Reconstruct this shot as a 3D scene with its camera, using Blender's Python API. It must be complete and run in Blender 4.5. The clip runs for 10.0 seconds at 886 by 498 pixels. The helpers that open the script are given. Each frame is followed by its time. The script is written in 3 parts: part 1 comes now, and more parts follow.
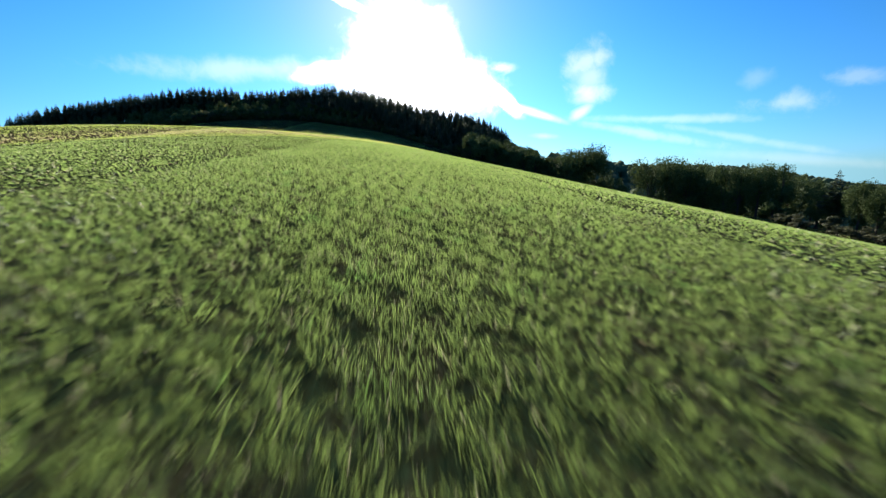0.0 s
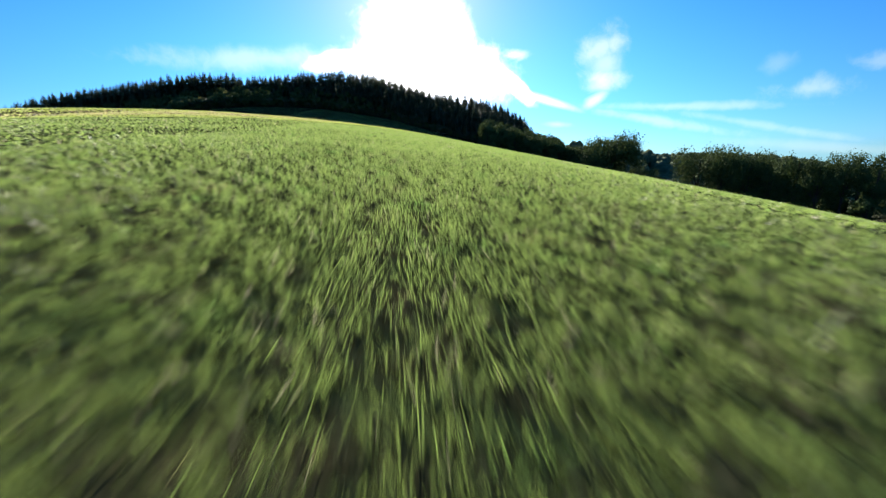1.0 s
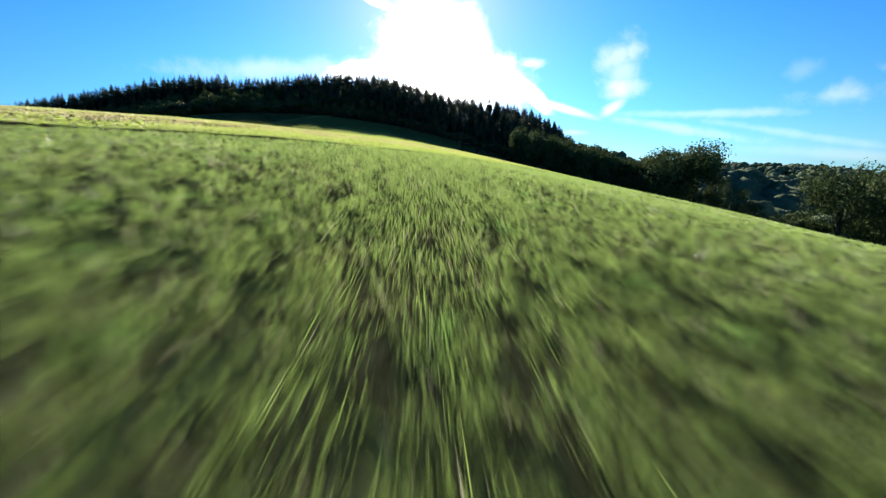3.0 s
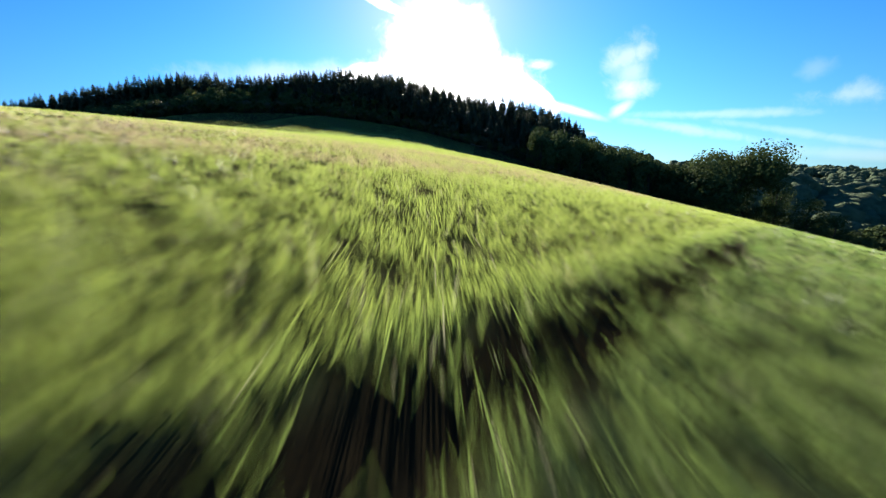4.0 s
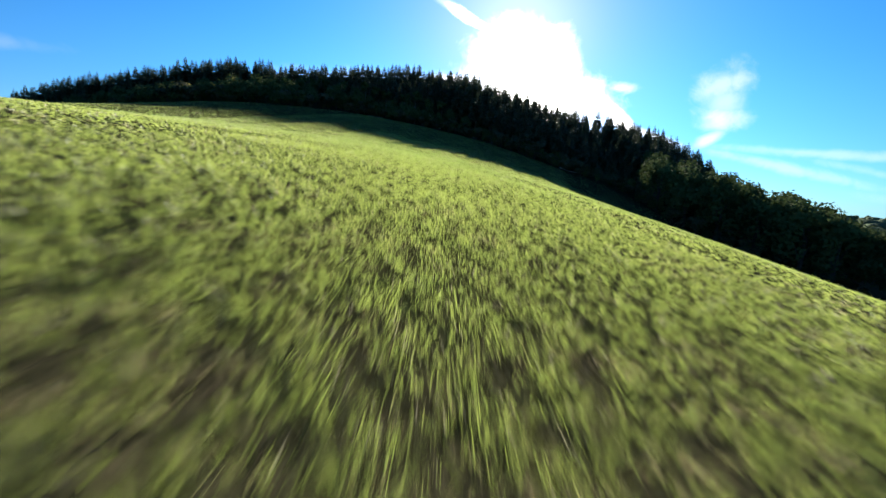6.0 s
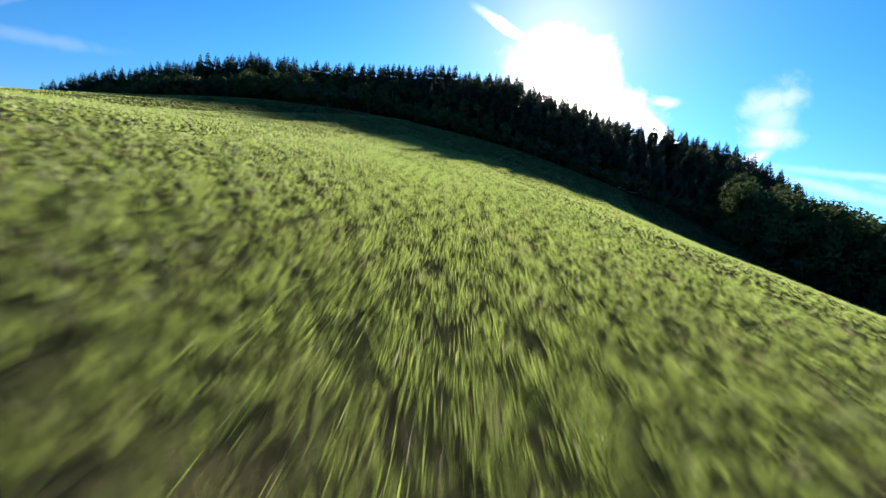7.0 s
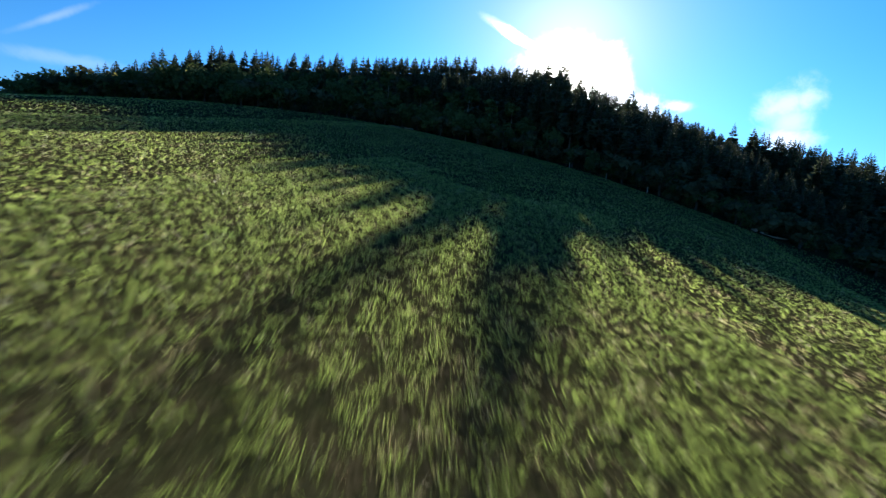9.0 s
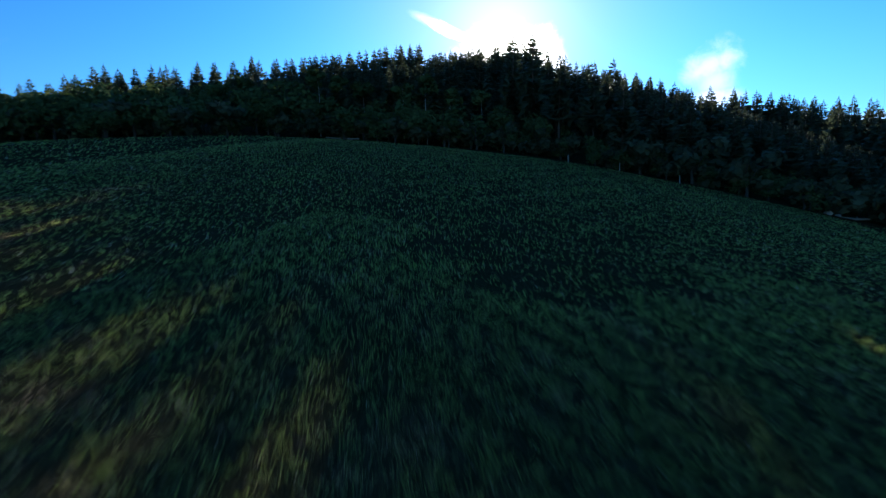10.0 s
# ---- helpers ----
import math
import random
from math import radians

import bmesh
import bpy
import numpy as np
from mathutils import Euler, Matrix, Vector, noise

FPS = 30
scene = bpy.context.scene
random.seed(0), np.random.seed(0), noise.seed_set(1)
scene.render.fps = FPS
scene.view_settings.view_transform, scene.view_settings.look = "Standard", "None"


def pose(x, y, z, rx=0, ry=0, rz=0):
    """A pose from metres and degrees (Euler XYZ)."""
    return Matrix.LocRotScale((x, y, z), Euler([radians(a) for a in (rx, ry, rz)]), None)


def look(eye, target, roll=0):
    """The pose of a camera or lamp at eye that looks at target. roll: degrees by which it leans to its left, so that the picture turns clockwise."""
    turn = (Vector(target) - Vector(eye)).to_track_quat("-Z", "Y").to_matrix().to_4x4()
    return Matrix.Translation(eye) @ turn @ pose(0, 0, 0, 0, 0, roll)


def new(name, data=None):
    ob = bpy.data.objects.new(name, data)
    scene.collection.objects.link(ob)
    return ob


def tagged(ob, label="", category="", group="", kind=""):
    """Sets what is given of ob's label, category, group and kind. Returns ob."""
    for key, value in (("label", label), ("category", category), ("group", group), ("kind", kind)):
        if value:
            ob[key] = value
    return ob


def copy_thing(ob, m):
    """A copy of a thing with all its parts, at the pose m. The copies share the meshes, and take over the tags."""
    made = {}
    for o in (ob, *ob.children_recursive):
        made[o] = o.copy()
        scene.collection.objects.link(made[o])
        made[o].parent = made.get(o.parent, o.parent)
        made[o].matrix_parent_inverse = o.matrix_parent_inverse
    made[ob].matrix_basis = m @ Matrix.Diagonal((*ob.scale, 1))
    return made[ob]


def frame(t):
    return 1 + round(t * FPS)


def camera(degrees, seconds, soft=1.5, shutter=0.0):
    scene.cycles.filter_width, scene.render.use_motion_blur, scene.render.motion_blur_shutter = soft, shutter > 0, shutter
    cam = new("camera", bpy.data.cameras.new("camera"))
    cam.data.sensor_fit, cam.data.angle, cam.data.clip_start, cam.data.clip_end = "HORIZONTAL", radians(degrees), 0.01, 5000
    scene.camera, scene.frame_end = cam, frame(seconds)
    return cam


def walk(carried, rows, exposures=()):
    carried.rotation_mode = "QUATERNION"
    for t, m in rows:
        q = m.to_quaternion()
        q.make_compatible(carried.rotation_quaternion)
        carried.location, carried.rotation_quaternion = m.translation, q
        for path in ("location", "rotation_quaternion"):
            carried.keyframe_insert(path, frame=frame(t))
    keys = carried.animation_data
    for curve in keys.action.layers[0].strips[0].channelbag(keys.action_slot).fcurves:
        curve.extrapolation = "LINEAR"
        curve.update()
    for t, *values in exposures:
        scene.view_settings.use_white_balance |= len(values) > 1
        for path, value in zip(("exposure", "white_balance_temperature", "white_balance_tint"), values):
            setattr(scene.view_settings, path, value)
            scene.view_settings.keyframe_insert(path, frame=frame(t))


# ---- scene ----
# ---------------------------------------------------------------- camera
cam = camera(94.87, 10.0, soft=1.35, shutter=0.26)


def flight(x, y, z, yaw, pitch, roll):
    """Heading to the left of +y, pitch above level, lean to the left, in degrees."""
    return pose(x, y, z, 0, 0, yaw) @ pose(0, 0, 0, 90 + pitch) @ pose(0, 0, 0, 0, 0, roll)


PATH = [
    (0.0, 0.0, 0.0, 0.56, 0.0, -11.0, 0.0),
    (0.5, -0.74, 7.37, 0.73, 0.91, -12.07, -0.17),
    (1.0, -1.7, 15.19, 1.03, 1.6, -12.43, -0.17),
    (1.5, -2.61, 23.41, 1.6, 2.18, -12.33, -0.23),
    (2.0, -3.51, 32.14, 2.36, 2.73, -11.94, -0.09),
    (2.5, -4.51, 41.43, 3.18, 3.23, -11.54, -0.04),
    (4.0, -7.93, 70.98, 5.29, 4.86, -11.07, -0.38),
    (4.5, -9.15, 80.49, 6.07, 5.49, -10.7, -0.12),
    (5.0, -10.51, 89.66, 6.95, 7.24, -10.33, 1.21),
    (5.5, -12.03, 98.49, 7.82, 10.2, -10.02, 3.38),
    (7.0, -18.63, 124.54, 10.04, 17.16, -9.04, 7.51),
    (7.5, -21.49, 133.03, 11.11, 18.38, -8.65, 8.19),
    (8.0, -24.81, 141.39, 12.39, 19.2, -8.35, 8.36),
    (8.5, -28.28, 149.86, 13.59, 19.63, -8.05, 8.39),
    (9.0, -32.11, 158.42, 14.88, 19.02, -8.11, 6.57),
    (9.5, -35.74, 166.55, 16.21, 17.11, -8.09, 3.52),
    (10.0, -39.38, 174.65, 17.8, 14.21, -8.06, -1.56),
]
walk(cam, [(t, flight(*p)) for t, *p in PATH], exposures=[(0.0, 1.6), (7.0, 1.65), (8.5, 1.78), (9.2, 1.9), (10.0, 2.0)])

# ---------------------------------------------------------------- sun and sky
SUN_AZ, SUN_EL = -5.8, 19.3          # degrees to the right of +y, above level
SUN_WAY = Vector((math.sin(radians(SUN_AZ)) * math.cos(radians(SUN_EL)), math.cos(radians(SUN_AZ)) * math.cos(radians(SUN_EL)), math.sin(radians(SUN_EL))))
lamp = bpy.data.lights.new("sun", "SUN")
lamp.energy, lamp.angle, lamp.color = 5.0, radians(0.53), (1.0, 0.95, 0.85)
sun = new("sun", lamp)
sun.matrix_world = look(SUN_WAY * 400, (0, 0, 0))


class Nodes:
    """Short hand for a node tree."""

    def __init__(self, tree):
        self.t = tree
        tree.nodes.clear()

    def add(self, kind, ins=(), operation="", use_clamp=False, data_type="", blend_type="", interpolation_type="", attribute_name=""):
        n = self.t.nodes.new(kind)
        if operation:
            n.operation = operation
        if use_clamp:
            n.use_clamp = True
        if data_type:
            n.data_type = data_type
        if blend_type:
            n.blend_type = blend_type
        if interpolation_type:
            n.interpolation_type = interpolation_type
        if attribute_name:
            n.attribute_name = attribute_name
        for k, v in (ins.items() if isinstance(ins, dict) else enumerate(ins)):
            if v is None:
                continue
            if isinstance(v, bpy.types.NodeSocket):
                self.t.links.new(v, n.inputs[k])
            else:
                n.inputs[k].default_value = v
        return n

    def math(self, op, a, b=None, c=None, clamp=False):
        return self.add("ShaderNodeMath", (a, b, c), operation=op, use_clamp=clamp).outputs[0]

    def mix(self, f, a, b, blend="MIX"):
        n = self.add("ShaderNodeMix", data_type="RGBA", blend_type=blend)
        for i, v in ((0, f), (6, a), (7, b)):
            if isinstance(v, bpy.types.NodeSocket):
                self.t.links.new(v, n.inputs[i])
            else:
                n.inputs[i].default_value = v if i == 0 else (*v, 1)
        return n.outputs[2]

    def noise(self, vec, scale, detail=4, rough=0.55, distort=0.0):
        return self.add("ShaderNodeTexNoise", {"Vector": vec, "Scale": scale, "Detail": detail, "Roughness": rough, "Distortion": distort}).outputs[0]

    def step(self, v, lo, hi):
        return self.add("ShaderNodeMapRange", (v, lo, hi, 0.0, 1.0), interpolation_type="SMOOTHSTEP").outputs[0]


world = bpy.data.worlds.new("sky")
world.use_nodes = True
scene.world = world
w = Nodes(world.node_tree)
sky = w.add("ShaderNodeTexSky")
sky.sky_type, sky.sun_disc, sky.sun_elevation, sky.sun_rotation = "NISHITA", False, radians(SUN_EL), radians(SUN_AZ)
sky.altitude, sky.air_density, sky.dust_density, sky.ozone_density = 200, 1.0, 0.1, 5.0
way = w.add("ShaderNodeTexCoord").outputs["Generated"]
sep = w.add("ShaderNodeSeparateXYZ", (way,))
above = w.add("ShaderNodeCombineXYZ", (sep.outputs[0], sep.outputs[1], w.math("MAXIMUM", sep.outputs[2], 0.012)))
w.t.links.new(above.outputs[0], sky.inputs["Vector"])
az = w.math("MULTIPLY", w.math("ARCTAN2", sep.outputs[0], sep.outputs[1]), 57.2958)
el = w.math("MULTIPLY", w.math("ARCSINE", sep.outputs[2]), 57.2958)
puffs = w.noise(way, 14.0, 6, 0.6, 0.4)
fibre = w.noise(way, 34.0, 5, 0.6, 0.8)
ragged = w.math("ADD", w.math("MULTIPLY", w.math("SUBTRACT", puffs, 0.5), 1.7), w.math("MULTIPLY", w.math("SUBTRACT", fibre, 0.5), 1.0))


def cloud(a0, e0, ra, re, turn, dense, inner=0.3, rag=1.0):
    """A cloud in the sky: middle, half sizes and turn in degrees."""
    c, s = math.cos(radians(turn)), math.sin(radians(turn))
    da, de = w.math("SUBTRACT", az, a0), w.math("SUBTRACT", el, e0)
    u = w.math("DIVIDE", w.math("ADD", w.math("MULTIPLY", da, c), w.math("MULTIPLY", de, s)), ra)
    v = w.math("DIVIDE", w.math("SUBTRACT", w.math("MULTIPLY", de, c), w.math("MULTIPLY", da, s)), re)
    d = w.math("ADD", w.math("SQRT", w.math("ADD", w.math("MULTIPLY", u, u), w.math("MULTIPLY", v, v))), w.math("MULTIPLY", ragged, rag))
    return w.math("MULTIPLY", w.math("SUBTRACT", 1.0, w.step(d, inner, 1.0)), dense)


# cirrus, vapour trails and a few small clouds
veil = None
for row in [
    (18.4, 13.0, 3.3, 2.9, 20, 0.42, 0.1, 0.75), (18.7, 11.2, 2.9, 3.0, 0, 0.38, 0.1, 0.45), (18.8, 9.5, 3.4, 2.0, -8, 0.6, 0.1, 0.6), (18.0, 7.2, 2.4, 1.0, 34, 0.6, 0.1, 0.4), (8.2, 12.9, 2.4, 0.9, -6, 0.55, 0.0, 0.7),
    (27.0, 6.0, 15.0, 0.7, -3, 0.26, 0.0, 0.7), (25.0, 4.5, 12.0, 0.8, -12, 0.28, 0.0, 0.7), (35.0, 3.6, 12.0, 0.6, -13, 0.18, 0.0, 0.7), (40.0, 1.2, 12.0, 0.8, -6, 0.14, 0.0, 0.5),
    (38.9, 6.8, 4.2, 1.5, 3, 0.27, 0.0, 1.0), (43.8, 8.7, 2.8, 1.1, -8, 0.17, 0.0, 1.0), (36.0, 9.6, 1.8, 1.5, 20, 0.12, 0.0, 0.7),
    (-24.0, 11.8, 17.0, 1.7, 5, 0.32, 0.0, 0.6), (-63.0, 12.0, 5.0, 0.5, 36, 0.13, 0.0, 0.5), (-62.0, 8.5, 7.0, 0.9, 5, 0.1, 0.0, 0.6),
    (13.5, 4.4, 2.6, 0.6, -4, 0.35, 0.0, 0.5), (12.0, 7.4, 6.0, 0.7, -18, 0.8, 0.1, 0.25),
    (-14.5, 20.9, 4.5, 0.8, -22, 0.35, 0.1, 0.4),
]:
    m = cloud(*row)
    veil = m if veil is None else w.math("MAXIMUM", veil, m)
# thin cloud in front of the sun, burnt out by it
bright = None
for row in [(-5.0, 15.6, 8.6, 5.9, -8, 1.0, 0.2, 0.3), (-3.6, 11.2, 13.0, 5.8, -6, 1.0, 0.1, 0.35), (7.6, 9.6, 4.6, 1.2, -42, 1.0, 0.0, 0.4), (-12.0, 19.8, 5.2, 0.8, -22, 1.0, 0.0, 0.5), (-14.5, 12.2, 5.5, 1.6, 12, 0.8, 0.1, 0.45)]:
    m = cloud(*row)
    bright = m if bright is None else w.math("MAXIMUM", bright, m)
sx = w.add("ShaderNodeVectorMath", (way, tuple(SUN_WAY)), operation="DOT_PRODUCT").outputs["Value"]
near_sun = w.math("POWER", w.math("MAXIMUM", sx, 0.0), 60.0)
halo = w.math("ADD", w.math("MULTIPLY", w.math("POWER", w.math("MAXIMUM", sx, 0.0), 26.0), 0.1), w.math("MULTIPLY", w.math("POWER", w.math("MAXIMUM", sx, 0.0), 110.0), 0.1))
clear = w.add("ShaderNodeHueSaturation", {"Saturation": 1.2, "Color": sky.outputs[0]}).outputs[0]
clear = w.mix(1.0, clear, (0.68, 0.95, 1.12), "MULTIPLY")
low = w.math("SUBTRACT", 1.0, w.step(el, -2.0, 14.0))
clear = w.mix(low, clear, w.mix(1.0, clear, (0.60, 0.80, 1.10), "MULTIPLY"))
blue = w.add("ShaderNodeVectorMath", (clear,), operation="SCALE")
w.t.links.new(w.math("MULTIPLY", w.math("ADD", 0.039, w.math("MULTIPLY", w.math("POWER", w.math("MAXIMUM", sx, 0.0), 3.0), 0.032)), w.math("SUBTRACT", 1.0, w.math("MULTIPLY", near_sun, 0.3))), blue.inputs["Scale"])
cloud_white = w.add("ShaderNodeVectorMath", ((1.0, 0.98, 0.95),), operation="SCALE")
w.t.links.new(w.math("ADD", 0.5, w.math("MULTIPLY", near_sun, 0.6)), cloud_white.inputs["Scale"])
base_sky = w.add("ShaderNodeMix", data_type="RGBA")
w.t.links.new(w.math("ADD", veil, halo, clamp=True), base_sky.inputs[0])
w.t.links.new(blue.outputs[0], base_sky.inputs[6])
w.t.links.new(cloud_white.outputs[0], base_sky.inputs[7])
glare = w.add("ShaderNodeMix", data_type="RGBA")
w.t.links.new(bright, glare.inputs[0])
w.t.links.new(base_sky.outputs[2], glare.inputs[6])
glare.inputs[7].default_value = (2.0, 1.95, 1.85, 1)
w.add("ShaderNodeOutputWorld", (w.add("ShaderNodeBackground", (glare.outputs[2], 1.0)).outputs[0],))


# ---------------------------------------------------------------- lie of the land
HILL = [6.074, -6.282, 9.17, -5.773, 2.518, 2.73, 1.982, 6.69, 2.407, 0.391]
SWELLS = [0.06, 0.59, -3.28, 0.75, 1.32, -2.91, 0.54, 4.52, 3.13, 1.61, 0.05, -1.71, 1.0, 1.83, -0.77, 0.37, -0.32, -4.94,
          1.87, 0.93, -0.9, 2.25, 0.42, -3.19, -0.38, 1.99, -0.15, 0.33, -3.74, -11.08, -0.25, 5.71, 1.53, 0.36, -1.95, -10.94]
SX, SY = (a.ravel() for a in np.meshgrid(np.arange(-150, 61, 42), np.arange(30, 231, 40)))


def soft(v, lo, hi, k=12.0):
    return lo + k * np.logaddexp(0, (v - lo) / k) - k * np.logaddexp(0, (v - hi) / k)


def smooth(v, lo, hi):
    s = np.clip((v - lo) / (hi - lo), 0, 1)
    return s * s * (3 - 2 * s)


def wood_edge(x):
    """How far the pasture reaches towards the wood on the hill."""
    return np.interp(x, [-220, -150, -120, -100, -88, -76, -64, -52, -40, -25, -10, 3, 14, 25, 52, 62], [210, 203, 201, 210, 211, 224, 229, 233, 234, 227, 224, 227, 219, 213, 198, 186])


WAVES = [(f, t, p) for f, t, p in np.random.default_rng(3).uniform((0.3, 0, 0), (1.2, math.pi, 6.28), (22, 3))]


def hummocks(x, y):
    """The pasture's uneven ground, some centimetres high."""
    h = 0.0 * x
    for f, t, p in WAVES:
        h = h + 0.0042 / f**0.7 * np.sin(f * (x * math.cos(t) + y * math.sin(t)) + p)
    return h


def old_bank(x, y):
    """The low, half-levelled bank and furrow of an old field boundary."""
    d = (y - 1.31 * x - 82.8) / 1.648
    return ((0.065 * smooth(d, -0.14, 0.12) * np.exp(-np.maximum(d, 0) / 3.0) - 0.085 * np.exp(-(((d + 0.22) / 0.16) ** 2)))
            * smooth(x, -60, -30) * smooth(-x, 2, 9) * (0.75 + 0.35 * np.sin(2.3 * x) * np.sin(0.9 * x + 1)))


def ground_z(x, y):
    """Height of the land: the pasture's shoulder, the valley round it, and a ring of wooded hills."""
    x, y = np.asarray(x, float), np.asarray(y, float)
    xs, ys = soft(x, -185, 66, 5.0), soft(y, -60, 255)
    a, b = xs / 100, (ys - 120) / 100
    z = np.zeros_like(a)
    for k, q in zip(HILL, (1 + 0 * a, a, b, a * a, a * b, b * b, a**3, a * a * b, a * b * b, b**3)):
        z = z + k * q
    for k, cx, cy in zip(SWELLS, SX, SY):
        z = z + k * np.exp(-((xs - cx) ** 2 + (ys - cy) ** 2) / 2888.0)
    out = np.hypot(np.maximum(np.maximum(-185 - x, x - 95), 0), np.maximum(np.maximum(-60 - y, y - 300), 0))
    d, ang = np.hypot(x, y - 60), np.arctan2(x, y)
    far = -44 + (np.interp(np.degrees(ang), [8, 22, 31, 37, 42, 48, 90, 130], [40, 45, 41, 35, 24, 12, 14, 36]) + 3 * np.sin(11 * ang + 1)) * np.exp(-(((d - 720) / 270) ** 2)) + smooth(d, 1200, 2600) * np.interp(np.degrees(ang), [30, 44], [10, -90])
    back = np.maximum(y - wood_edge(x), 0)
    z = z + smooth(back, 2, 60) * np.interp(x, [-330, -260, -220, -158, -122, -85, -52, -36, -10, 14, 45, 75], [4, 18, 11, 10.5, 5.0, 8.0, 14, 12, 7, 6, 4, 0])
    z = z - smooth(back, 2, 55) * np.interp(x, [-75, -60, -45, -20, 0, 14, 30, 45, 55, 66], [0, 0.5, 0.85, 1.4, 2.0, 2.4, 3.0, 4.1, 4.9, 6.0])
    z = z - 7.0 * smooth(x, 22, 50) * smooth(back, 8, 45) - 7.0 * smooth(x, 66, 120)
    z = z - 6.0 * smooth(x, 26, 62) * smooth(-y, -185, -150) - 6.0 * smooth(x, 58, 70) * smooth(-y, -225, -205) * smooth(y, 150, 185)
    z = z + smooth(back, 48, 95) * np.interp(x, [-330, -180, -120, -95, -30, 5, 40, 60, 80], [1.5, 1.5, 1, 0, 0.5, 12, 13, 8, 1])
    z = z + 6.7 * smooth(x, 52, 74) * smooth(y, 46, 62) * smooth(-y, -114, -101)
    z = z + hummocks(x, y) + old_bank(x, y)
    f = smooth(out, 0, 240)
    return z * (1 - f) + far * f


def at(x, y):
    return float(ground_z(x, y))


def side_edge(y):
    """How far the pasture reaches towards the trees in the valley."""
    return np.interp(y, [-60, 40, 60, 90, 130, 200], [75, 68, 67, 75, 65, 60])


# ---------------------------------------------------------------- materials
def material(name):
    m = bpy.data.materials.new(name)
    m.use_nodes = True
    n = Nodes(m.node_tree)
    return m, n


def finish(n, colour, rough=0.9, through_light=0.0, bump=None, spec=0.2):
    bs = n.add("ShaderNodeBsdfPrincipled", {"Base Color": colour, "Roughness": rough, "Specular IOR Level": spec})
    if bump:
        n.t.links.new(n.add("ShaderNodeBump", {"Strength": bump[1], "Distance": bump[2], "Height": bump[0]}).outputs[0], bs.inputs["Normal"])
    shader = bs.outputs[0]
    if through_light:
        tr = n.add("ShaderNodeBsdfTranslucent", (colour,))
        shader = n.add("ShaderNodeMixShader", (through_light, shader, tr.outputs[0])).outputs[0]
    n.add("ShaderNodeOutputMaterial", (shader,))


def sward(n, where):
    """How dry the sward is at a place, from 0 to 1, with mottling, and on which side of the old field boundary it lies."""
    xyz = n.add("ShaderNodeSeparateXYZ", (where,))
    broad = n.noise(where, 0.10, 3, 0.55, 0.5)
    mid = n.noise(where, 0.62, 4, 0.6)
    fine = n.noise(where, 2.6, 4, 0.65)
    across = n.math("MULTIPLY", n.math("SUBTRACT", n.math("SUBTRACT", xyz.outputs[1], n.math("MULTIPLY", xyz.outputs[0], 1.31)), 82.8), 0.607)
    across = n.math("ADD", across, n.math("MULTIPLY", n.math("SUBTRACT", fine, 0.5), 0.35))
    band = n.step(across, -0.3, 0.6)
    worn = n.math("MULTIPLY", n.step(across, 1.5, 8.0), n.math("SUBTRACT", 1.0, n.math("MULTIPLY", n.step(n.math("ADD", across, n.math("MULTIPLY", n.math("SUBTRACT", broad, 0.5), 30.0)), 14.0, 31.0), 0.8)))
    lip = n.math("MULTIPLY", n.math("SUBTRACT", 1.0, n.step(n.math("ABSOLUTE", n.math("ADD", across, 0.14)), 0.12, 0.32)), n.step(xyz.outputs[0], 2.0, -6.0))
    dry = n.math("ADD", n.math("MULTIPLY", worn, 0.47), n.math("ADD", n.math("MULTIPLY", n.math("SUBTRACT", mid, 0.5), 1.2), n.math("MULTIPLY", n.math("SUBTRACT", fine, 0.5), 1.3)))
    dry = n.math("ADD", dry, n.math("MULTIPLY", n.step(xyz.outputs[1], 142.0, 166.0), 0.08))
    return n.math("ADD", dry, 0.13, clamp=True), fine, broad, band, lip


def ground_material():
    m, n = material("pasture")
    where = n.add("ShaderNodeNewGeometry").outputs["Position"]
    dry, fine, broad, band, lip = sward(n, where)
    tiny = n.noise(where, 14.0, 5, 0.7)
    green = n.mix(broad, (0.016, 0.029, 0.015), (0.027, 0.043, 0.02))
    green = n.mix(n.math("MULTIPLY", band, 0.7), green, (0.04, 0.052, 0.018))
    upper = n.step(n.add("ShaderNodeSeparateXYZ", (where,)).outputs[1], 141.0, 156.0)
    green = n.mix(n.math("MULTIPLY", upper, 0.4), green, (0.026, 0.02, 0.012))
    straw = n.mix(tiny, (0.04, 0.03, 0.02), (0.16, 0.112, 0.07))
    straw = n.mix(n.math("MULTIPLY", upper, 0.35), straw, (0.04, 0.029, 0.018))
    c = n.mix(n.math("MULTIPLY", dry, 0.9), green, straw)
    c = n.mix(n.step(tiny, 0.62, 0.42), c, n.mix(0.75, c, (0.013, 0.012, 0.006)))
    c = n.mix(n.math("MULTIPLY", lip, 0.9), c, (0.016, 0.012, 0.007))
    litter = n.mix(tiny, (0.022, 0.018, 0.01), (0.06, 0.046, 0.024))
    c = n.mix(n.add("ShaderNodeAttribute", attribute_name="wood").outputs["Fac"], c, litter)
    h = n.math("ADD", n.math("MULTIPLY", fine, 0.7), n.math("MULTIPLY", tiny, 0.5))
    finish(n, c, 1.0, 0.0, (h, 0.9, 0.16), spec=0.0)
    return m


